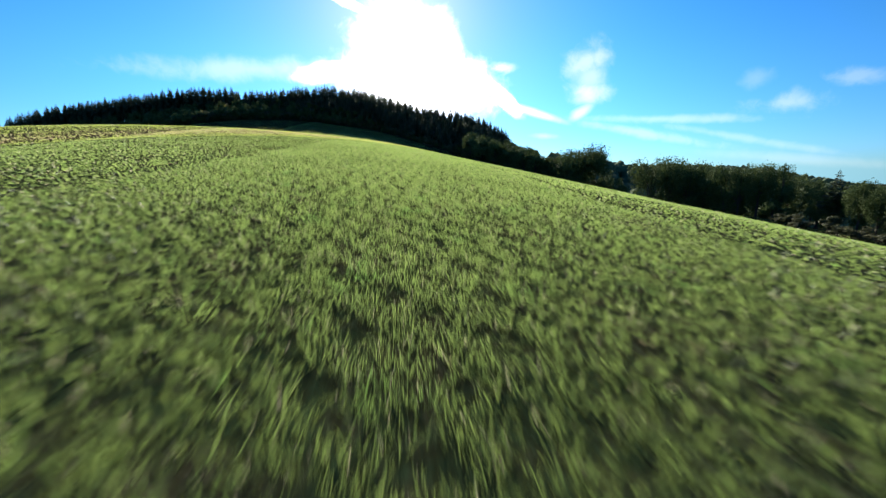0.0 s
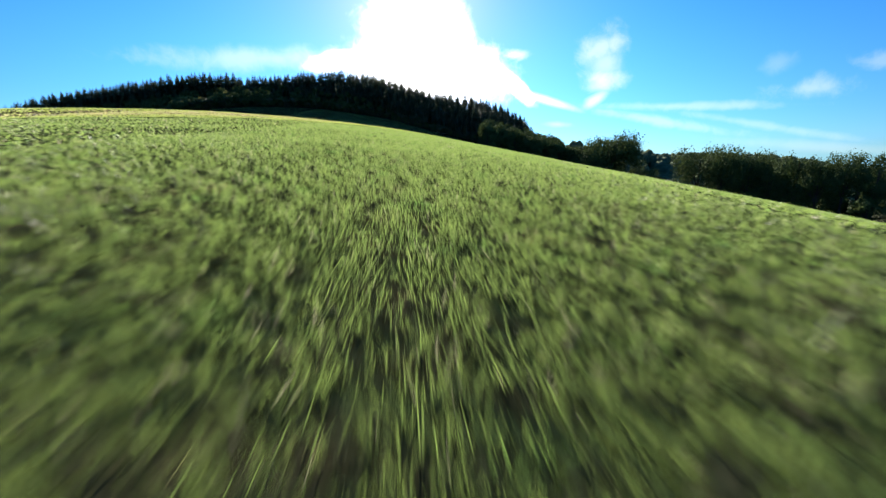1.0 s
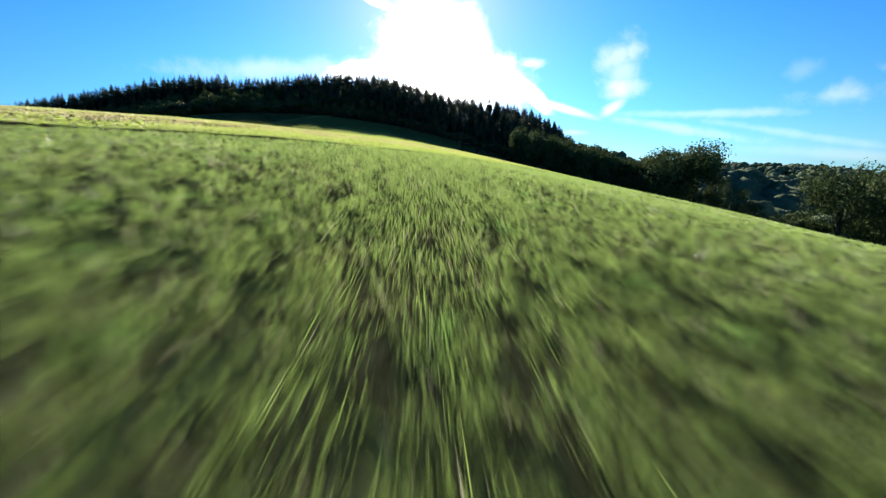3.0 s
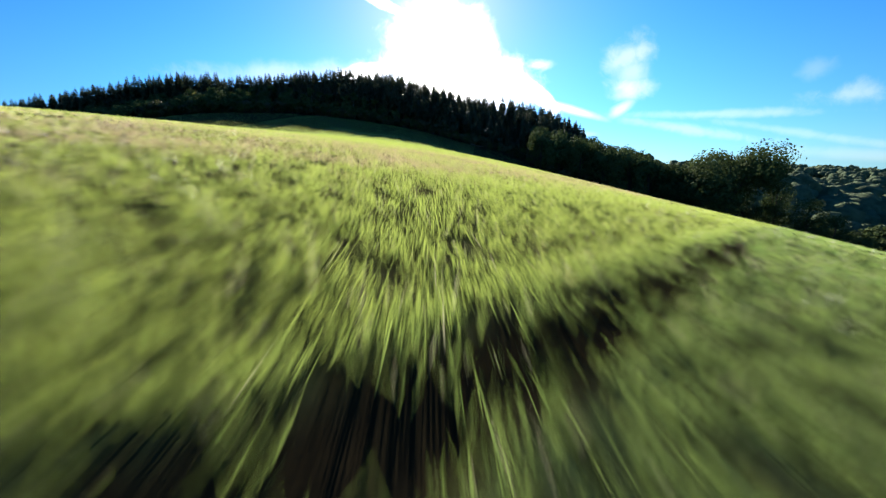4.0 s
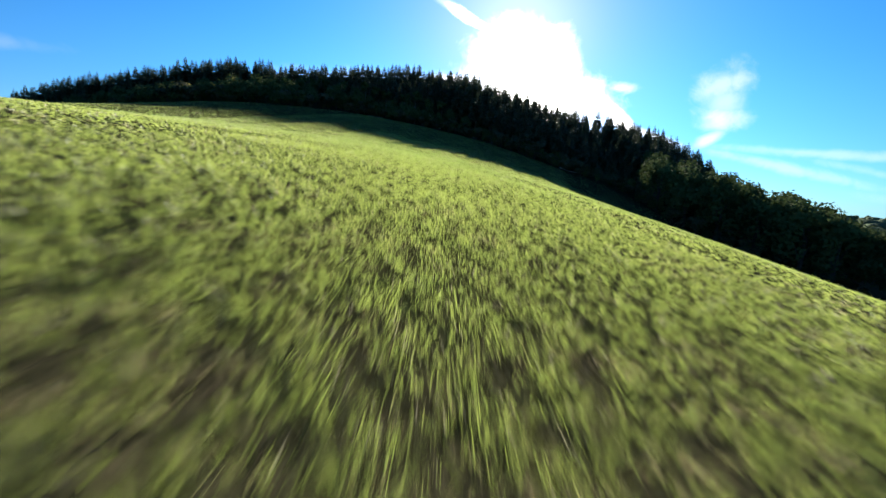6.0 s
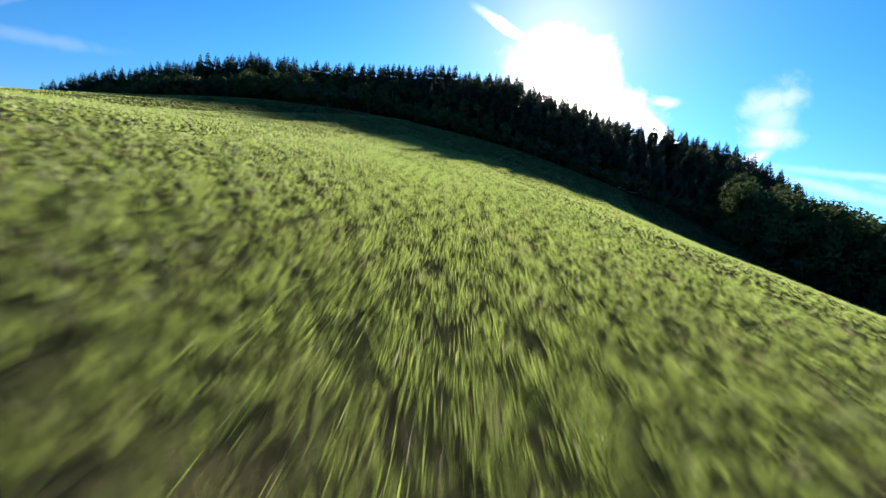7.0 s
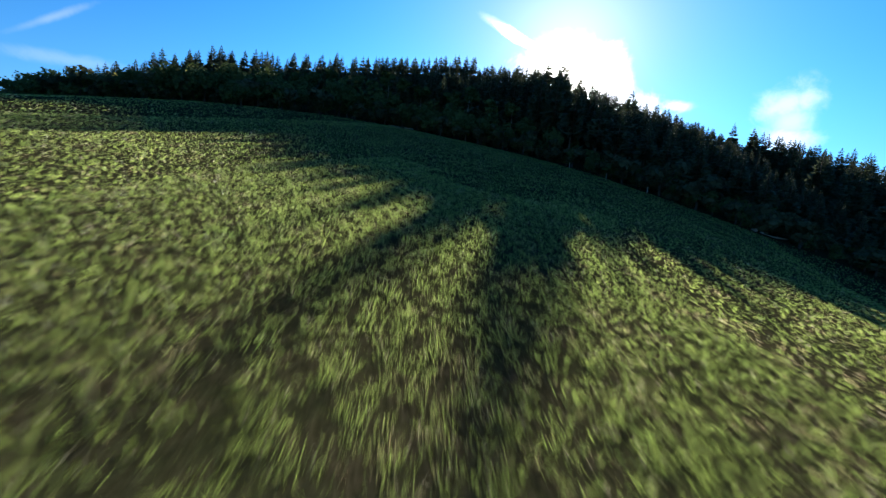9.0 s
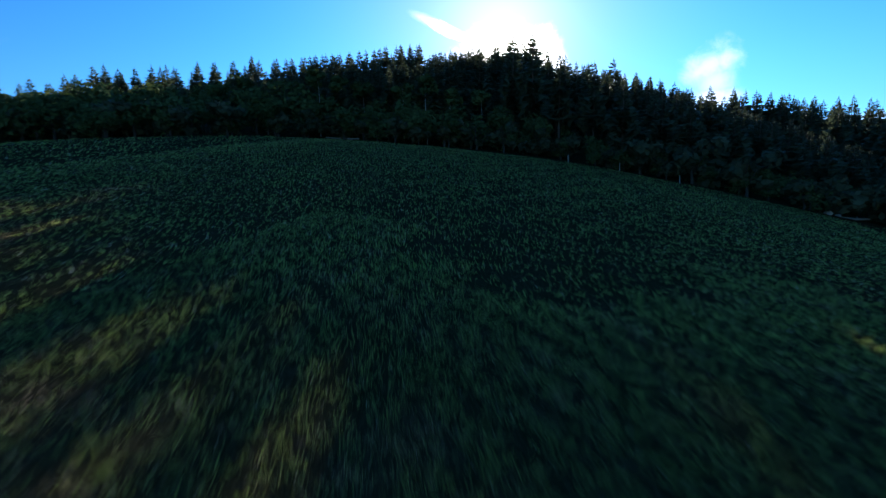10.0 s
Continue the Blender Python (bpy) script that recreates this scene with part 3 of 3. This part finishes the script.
# how far the wood's shade reaches over the pasture, across the sun's way
SHADE = [(-100, 207), (-72, 205), (-58, 203), (-53, 199), (-48, 194), (-44, 191), (-40, 193), (-36, 190), (-32, 188), (-28, 183), (-25, 180), (-22, 176), (-20, 174), (-17, 175), (-14.5, 181), (-10, 183),
         (-7, 186), (-4, 192), (-1, 194), (2.5, 193), (5, 195), (8.5, 190), (12, 195), (18, 199), (25, 201), (40, 205)]
LEAN = -math.tan(radians(SUN_AZ))


def shade_height(x, y, end):
    """How high a tree must stand for its shade to end there."""
    return at(x + (y - end) * LEAN, end) + (y - end) / math.cos(radians(SUN_AZ)) * math.tan(radians(SUN_EL)) - at(x, y)


def fit_shade(spots):
    """Lower the spruces whose shade would reach too far, and raise the best placed where it falls short."""
    us, ys = zip(*SHADE)
    best = {}
    for spot in spots:
        u = spot[1] + LEAN * spot[2]
        if not -100 < u < 36:
            continue
        most = (shade_height(spot[1], spot[2], float(np.interp(u, us, ys))) + (5.5 if u < -40 and spot[2] > 256 else 3.3)) / 16.3
        spot[5] = min(spot[5], most)
        spot[4] = min(spot[4], spot[5] * 1.25)
        k = math.floor(u / 2.6)
        if u > -50 and (k not in best or most / spot[5] < best[k][0]):
            best[k] = (most / spot[5], spot, most)
    for ratio, spot, most in best.values():
        spot[5] = min(most, spot[5] * 1.3)
        spot[4] = max(spot[4], spot[5])


def build_wood():
    rng = np.random.default_rng(5)
    # spruces, row behind row up the hill; those deep in the wood are joined
    deep, spots = [], []

    def lower(x, row):
        """The wood's height falls off behind, towards the valley."""
        if row > 11:
            return float(np.interp(x, [-8, 3, 10, 18, 30], [1.0, 0.95, 0.85, 0.74, 0.7]))
        return float(np.interp(x, [6, 16, 24, 32, 44], [1.0, 0.95, 0.92, 0.99, 1.04])) if row > 7 else 1.0

    for row in range(15):
        x = -98.0 if row < 12 else -12.0 + rng.uniform(0, 4)
        while x < 54:
            y = float(wood_edge(x)) + 7 + row * 5.6 + rng.normal(0, 1.0)
            xx = x + rng.normal(0, 0.7)
            if not (xx > 13 and row < 5) and not xx > 44 and not (xx < -80 and row < 3):
                s = rng.uniform(0.79, 0.91) * (0.84 if row < 4 and xx > -12 else 0.9 if row < 5 and xx > -28 else 1.2 if row > 6 and -95 < xx < -66 else 1.1 if row > 6 and -66 <= xx < -54 else 0.88 if row < 6 and xx < -58 else 1.0) * (0.95 if xx > -18 else 1.0) * lower(xx, row)
                spots.append([int(rng.choice([0, 2, 4] if row < 2 else [1, 3, 3, 4])), xx, y, rng.uniform(0, 360), s * rng.uniform(1.0, 1.2), s, row < 8])
            x += rng.uniform(3.5, 4.7) * (1 if row < 8 else 1.1)
    # spruces along the crest to the far side
    for row in range(6):
        x = -275.0
        while x < -97:
            s = rng.uniform(0.88, 1.03) * (0.8 if x > -126 else 1.0)
            deep.append((int(rng.integers(5)), x, 250 + row * 5.0 + rng.normal(0, 1.5), rng.uniform(0, 360), s * 1.15, s))
            x += rng.uniform(3.4, 4.8)
    # younger ones between them
    young = np.random.default_rng(15)
    for row in range(7, 14, 2):
        x = -270.0 if row < 9 else (-96.0 if row < 12 else -10.0)
        while x < 50:
            s = young.uniform(0.72, 0.83) * lower(x, row)
            y = (float(wood_edge(x)) + 10 + row * 5.6 if x > -97 else 256.0) + young.normal(0, 1.5)
            if x < 44:
                spots.append([int(young.integers(5)), x, y, young.uniform(0, 360), s * 1.1, s, False])
            x += young.uniform(4.2, 6.4)
    fit_shade(spots)
    for kind, x, y, turn, sr, sz, near in spots:
        if near:
            plant(SPRUCES[kind], x, y, turn, (sr, sz))
        else:
            deep.append((kind, x, y, turn, sr, sz))
    for part_no, name, mat, label in ((0, "spruce_trunks", BARK, "bare trunks of spruces deep in the wood"), (1, "spruce_canopy", NEEDLE, "closed dark canopy of spruces along the crest of the hill")):
        soup, faces, o = [], [], 0
        for k, x, y, turn, sr, sz in deep:
            me = [c.data for c in SPRUCES[k].children if c.name.startswith(("trunk", "crown")[part_no])][0]
            co = np.empty(len(me.vertices) * 3, np.float32)
            me.vertices.foreach_get("co", co)
            ix = np.empty(len(me.loops), np.int32)
            me.loops.foreach_get("vertex_index", ix)
            co = co.reshape(-1, 3) * (sr, sr, sz)
            c, q = math.cos(radians(turn)), math.sin(radians(turn))
            soup.append(np.stack([co[:, 0] * c - co[:, 1] * q + x, co[:, 0] * q + co[:, 1] * c + y, co[:, 2] + at(x, y) - 0.05], -1))
            ix = ix.reshape(-1, 4 - part_no)
            faces.append(ix + o)
            o += len(co)
        tagged(new(name, mesh_of(name, np.concatenate(soup), np.concatenate(faces), mat)), label, "conifers", kind="stuff")
    # a few that stand above their neighbours, by where their shadows end on the pasture
    for k, (u, end) in enumerate([(-16.3, 162), (-15.4, 168), (-19.4, 163), (-20.1, 168), (-28.7, 176), (-26.3, 175), (-31.7, 177), (-35.2, 179), (-22.2, 172), (-44.0, 187), (-40.5, 188), (-37.0, 185), (-33.5, 183), (-30.0, 178), (-27.5, 176), (-25.0, 175), (-23.0, 173),
                                  (-21.3, 175), (-17.2, 168), (-12.8, 179), (-9.0, 183), (-0.6, 175), (1.4, 184)]):
        y = 250.0 + 3.7 * (k * 3 % 5)
        x = u - LEAN * y
        s = (shade_height(x, y, end) + 1.2) / 16.3
        plant(SPRUCES[(1, 3, 4)[k % 3]], x, y, 67 * k, (s * 1.3, s))
    # broadleaf trees on the far side, before the crest
    for row in range(6):
        x = -275.0
        while x < -80:
            y = float(wood_edge(x)) + 4 + row * 8.5 + rng.normal(0, 1.5)
            if y < 250:
                s = rng.uniform(0.38, 0.52) if row < 2 else rng.uniform(0.45, 0.6)
                kind = TURNING if (-140 < x < -108 and row in (1, 2)) else OAKS[rng.integers(4)]
                plant(kind, x + rng.normal(0, 1), y, rng.uniform(0, 360), (s * 1.15, s))
            x += rng.uniform(6.0, 8.5)
    # broadleaf trees on the valley flank of the hill, their tops falling towards the valley
    for row in range(6):
        x = 13.0 + rng.uniform(0, 3) + (12 if row > 3 else 0)
        while x < 57:
            y = float(wood_edge(x)) + 4.5 + row * 7.5 + rng.normal(0, 1.2)
            top = float(np.interp(x, [13, 20, 26, 31, 36, 43, 46, 49, 53, 57], [20.2, 17.8, 15.7, 14.1, 12.6, 10.4, 9.3, 7.4, 6.0, 4.5])) + min(1.0 * row, 0.12 * (57 - x) * row) + rng.normal(-0.2, 0.5)
            h = (top - at(x, y)) / 13.6
            plant(FLANK[rng.integers(3)], x, y, rng.uniform(0, 360), (max(h, 0.75) * rng.uniform(0.8, 1.0), h))
            x += rng.uniform(5.0, 7.5)
    # bushes along the edge, with a few birches behind
    x = -150.0
    while x < 58:
        y = float(wood_edge(x)) + rng.uniform(1.0, 3.5)
        s = rng.uniform(0.55, 1.25)
        plant(BUSHES[rng.integers(3)], x, y, rng.uniform(0, 360), (s * 1.1, s))
        x += rng.uniform(2.6, 5.5)
    # low round trees closing the wood's foot
    for row, x in ((0, -155.0), (1, -152.0)):
        while x < 34:
            s = float(np.interp(x, [-110, -95, -45, -34, -5, 34], [1.0, 0.95, 0.95, 0.6, 0.5, 0.6])) * rng.uniform(0.7, 1.15) * (1 + 0.2 * row)
            plant(SALLOWS[rng.integers(3)], x, float(wood_edge(x)) + 2.6 + 3.6 * row + rng.normal(0, 0.7), rng.uniform(0, 360), (s * 1.05, s))
            x += rng.uniform(2.8, 4.6) * (0.75 + 0.5 * s)
    V = []
    for k in range(430):
        x = rng.uniform(-150, 60)
        y = float(wood_edge(x)) + rng.uniform(4, 62)
        n = 130
        d = rng.normal(0, 1, (n, 3))
        d /= np.linalg.norm(d, axis=1)[:, None]
        d[:, 2] = np.abs(d[:, 2])
        r, h = rng.uniform(1.6, 3.0), rng.uniform(1.5, 3.6)
        p = np.array([x, y, at(x, y) - 0.1]) + d * (r, r, h) * rng.uniform(0.6, 1.1, (n, 1))
        side = np.cross(d, rng.normal(0, 1, (n, 3)))
        side /= np.linalg.norm(side, axis=1)[:, None]
        up = np.cross(side, d)
        q = rng.uniform(0.25, 0.6, (n, 1))
        V.append(np.stack([p - side * q, p + side * q - up * q * 0.4, p + up * q * 1.2 - d * q * 0.3], 1).reshape(-1, 3))
    v = np.concatenate(V)
    tagged(new("undergrowth", mesh_of("undergrowth", v, np.arange(len(v)).reshape(-1, 3), BRAMBLE)), "dull green bramble and saplings under the spruces", "undergrowth", kind="stuff")
    for x in (-72.0, -69.0, -66.0, -60.5, -57.0, -53.5, -49.0):
        plant(BIRCH, x, float(wood_edge(x)) + 5.0 + rng.uniform(-0.5, 0.8), rng.uniform(0, 360), (1.0, rng.uniform(0.85, 1.05)))


def build_valley_trees():
    rng = np.random.default_rng(6)
    heights = {}
    for k in VALLEY + OAKS + [OLD_OAK]:
        crown = [c for c in k.children if c.name.startswith("crown")][0]
        heights[k.name] = float(np.percentile([v.co.z for v in crown.data.vertices], 99))

    def stand(x, y, top, broad=1.15, kinds=VALLEY):
        """A tree whose crown reaches the height top."""
        kind = kinds[rng.integers(len(kinds))]
        s = (top - at(x, y)) / heights[kind.name]
        plant(kind, x, y, rng.uniform(0, 360), (max(s, 0.62) * broad, s))

    # broad old crowns at the corner of the pasture, with lower growth falling away towards a gap
    for x, y, top, broad in [(54, 199, 3.6, 0.7), (75, 192, 1.0, 0.7), (77, 183, -3.0, 0.8), (75, 172, -6.0, 0.9), (71, 160, -9.0, 0.9)]:
        stand(x, y, top, broad)
    stand(64, 196, 9.8, 1.0, [OLD_OAK])
    # low growth on the valley side beyond
    for k in range(20):
        x, y = rng.uniform(74, 124), rng.uniform(143, 186)
        stand(x, y, -9.0 - 0.07 * (x - 72) + rng.normal(0, 0.8), 1.3, OAKS)
    # the wood's edge down the valley: uneven tops, with dips between the crowns
    for x, y, top, broad in [(71, 140, 4.0, 0.62), (73, 132, 3.9, 0.66), (74.5, 124, 2.3, 0.6), (79, 128, 1.9, 0.62), (76.5, 111.5, 1.2, 0.56), (77, 106.5, 0.5, 0.5),
                             (79, 102.5, 2.0, 0.58), (80.5, 97.5, 1.5, 0.55), (87, 103, -0.6, 0.6), (87, 96, -1.8, 0.6), (79, 77, -1.6, 0.55), (78, 72.5, -2.8, 0.6), (77, 68, -2.2, 0.62),
                             (76, 61, -3.4, 0.7), (74, 53, -3.6, 0.8)]:
        stand(x, y, top, broad)
    for x, y, top in [(76, 119, -1.6), (83, 90, -3.6), (81, 84, -5.0), (88, 150, 0.2), (89, 138, 0.4), (91, 127, -1.0), (94, 115, -0.9), (99, 107, -3.2), (98, 94, -3.0), (96, 84, -4.4), (92, 74, -4.2), (90, 62, -4.6)]:
        stand(x, y, top, 0.8)
    for x, y, s in [(81, 84.5, 0.8), (87, 78, 0.6)]:
        plant(SPRUCES[0], x, y, 40 * x, (s * 1.3, s))
    plant(WILLOW, 76.0, 93.5, 30, (0.95, 1.1))
    for k, (x, y) in enumerate([(74, 86), (73, 81.5), (74.5, 78), (72.5, 74), (71.5, 69), (72.5, 64.5), (70.5, 60), (75, 89.5)]):
        plant(BUSHES[k % 3], x, y, 70 * k, (0.9, (0.62, 0.5, 0.9, 0.55)[k % 4]))


def build_far_woods():
    """Wooded valley and hills far off: many uneven crowns, each of a few lumps, in one mesh."""
    rng = np.random.default_rng(8)
    bm = bmesh.new()
    bmesh.ops.create_icosphere(bm, subdivisions=2, radius=1.0)
    ball = np.array([v.co[:] for v in bm.verts])
    skin = np.array([[v.index for v in f.verts] for f in bm.faces])
    bm.free()
    V, F, o = [], [], 0
    for k in range(4400):
        t = radians(rng.uniform(-75, 75)) if k > 2900 else radians(rng.uniform(10, 56))
        d = rng.uniform(230, 900) if k > 2900 else rng.uniform(150, 860)
        x, y = d * math.sin(t), 60 + d * math.cos(t)
        if (x < 95 and y < 300) or (abs(x) < 230 and y < 330 and x < 80) or (x < 126 and y < 190):
            continue
        z, r, h = at(x, y), rng.uniform(3.4, 6.6), rng.uniform(7.5, 12.0)
        wave = rng.uniform(2.0, 4.5, (4, 3)) * rng.choice([-1, 1], (4, 3))
        lump = 1 + 0.09 * np.sin(ball @ wave.T + rng.uniform(0, 6.28, 4)).sum(1) + rng.normal(0, 0.045, len(ball))
        V.append(np.array([x, y, z + h * 0.5]) + ball * lump[:, None] * (r, r * rng.uniform(0.8, 1.2), h * 0.5))
        F.append(skin + o)
        o += len(ball)
    me = mesh_of("far_woods", np.concatenate(V), np.concatenate(F), LEAF_FAR_HAZED, True)
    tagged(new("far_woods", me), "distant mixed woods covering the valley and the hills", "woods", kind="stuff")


build_wood()
build_valley_trees()
build_far_woods()


# ---------------------------------------------------------------- small things at the wood's edge
def build_post(x, y, h, lean):
    """A split fence post with a bevelled, weathered head."""
    bm = bmesh.new()
    bmesh.ops.create_cone(bm, cap_ends=True, segments=9, radius1=0.075, radius2=0.06, depth=h)
    for v in bm.verts:
        v.co.x *= 1 + 0.12 * noise.noise(v.co * 6)
        v.co.z += h / 2 - 0.25 + (0.05 * v.co.x / 0.06 if v.co.z > 0 else 0)
    bmesh.ops.bevel(bm, geom=[e for e in bm.edges if all(v.co.z > h * 0.5 for v in e.verts)], offset=0.012, segments=1)
    me = bpy.data.meshes.new("fence_post")
    bm.to_mesh(me)
    bm.free()
    me.materials.append(POST_WOOD)
    ob = tagged(new("fence_post", me), "weathered grey wooden fence post at the pasture's edge", "post", "fence posts")
    ob.matrix_basis = pose(x, y, at(x, y), lean, lean * 0.6, 37 * x)


def build_log(x, y, turn, length, r):
    """A felled trunk, tapered and slightly bent, with sawn ends and a branch stub."""
    n = 7
    pts = [(length * (k / (n - 1) - 0.5), 0.12 * math.sin(k * 1.3), 0.03 * math.cos(k)) for k in range(n)]
    v, f = tube(pts, [r * (1 - 0.3 * k / (n - 1)) * (1 + 0.06 * math.sin(k * 2.1)) for k in range(n)], 10)
    stub = tube([(length * 0.1, 0, 0.02), (length * 0.13, 0.25, r + 0.16)], [r * 0.3, r * 0.2], 6)
    root = tagged(new("fallen_log"), "weathered grey-brown fallen log lying at the foot of the spruces", "log", "fallen logs")
    bv, bf = join([(v, f), stub])
    part("log_body", mesh_of("log_body", bv, bf, POST_WOOD, True), root)
    for e, name in ((0, "sawn_end"), (n - 1, "sawn_end")):
        rim = [Vector(q) for q in v[e * 10:e * 10 + 10]]
        mid = sum(rim, Vector()) / 10
        out = 0.012 if e else -0.012
        part(name, mesh_of(name, [tuple(q) for q in rim] + [tuple(mid + Vector((out, 0, 0)))], [(k, (k + 1) % 10, 10) for k in range(10)], POST_WOOD), root)
    root.matrix_basis = pose(x, y, at(x, y) + r * 0.7, 0, 4, turn)


def build_boulder(x, y, size, seed):
    """A weathered boulder, half sunk."""
    bm = bmesh.new()
    bmesh.ops.create_icosphere(bm, subdivisions=3, radius=1.0)
    for v in bm.verts:
        q = v.co * 1.3 + Vector((seed, 0, 0))
        v.co *= 1 + 0.3 * noise.noise(q) + 0.1 * noise.noise(q * 3.1)
        v.co.z *= 0.62
    for f in bm.faces:
        f.smooth = True
    me = bpy.data.meshes.new("boulder")
    bm.to_mesh(me)
    bm.free()
    me.materials.append(STONE)
    ob = tagged(new("boulder", me), "pale lichened boulder half sunk at the wood's edge", "boulder", "boulders")
    ob.matrix_basis = pose(x, y, at(x, y) + size * 0.25, 0, 0, 50 * seed) @ Matrix.Diagonal((size, size * 0.8, size, 1))


for x, y, h, lean in [(-30.5, 229.6, 1.25, 3), (-91.6, 217.6, 1.3, -4), (-86.0, 222.0, 1.3, 2), (-36.5, 231.6, 1.2, -3), (-24.5, 226.9, 1.2, 4)]:
    build_post(x, y, h, lean)
for x, y, turn, length, r in [(-7.5, 227.2, 14, 3.5, 0.15), (-68.0, 230.0, 6, 5.0, 0.15)]:
    build_log(x, y, turn, length, r)
for x, y, size, seed in [(-10.2, 226.6, 0.45, 1), (-9.2, 226.8, 0.3, 2)]:
    build_boulder(x, y, size, seed)
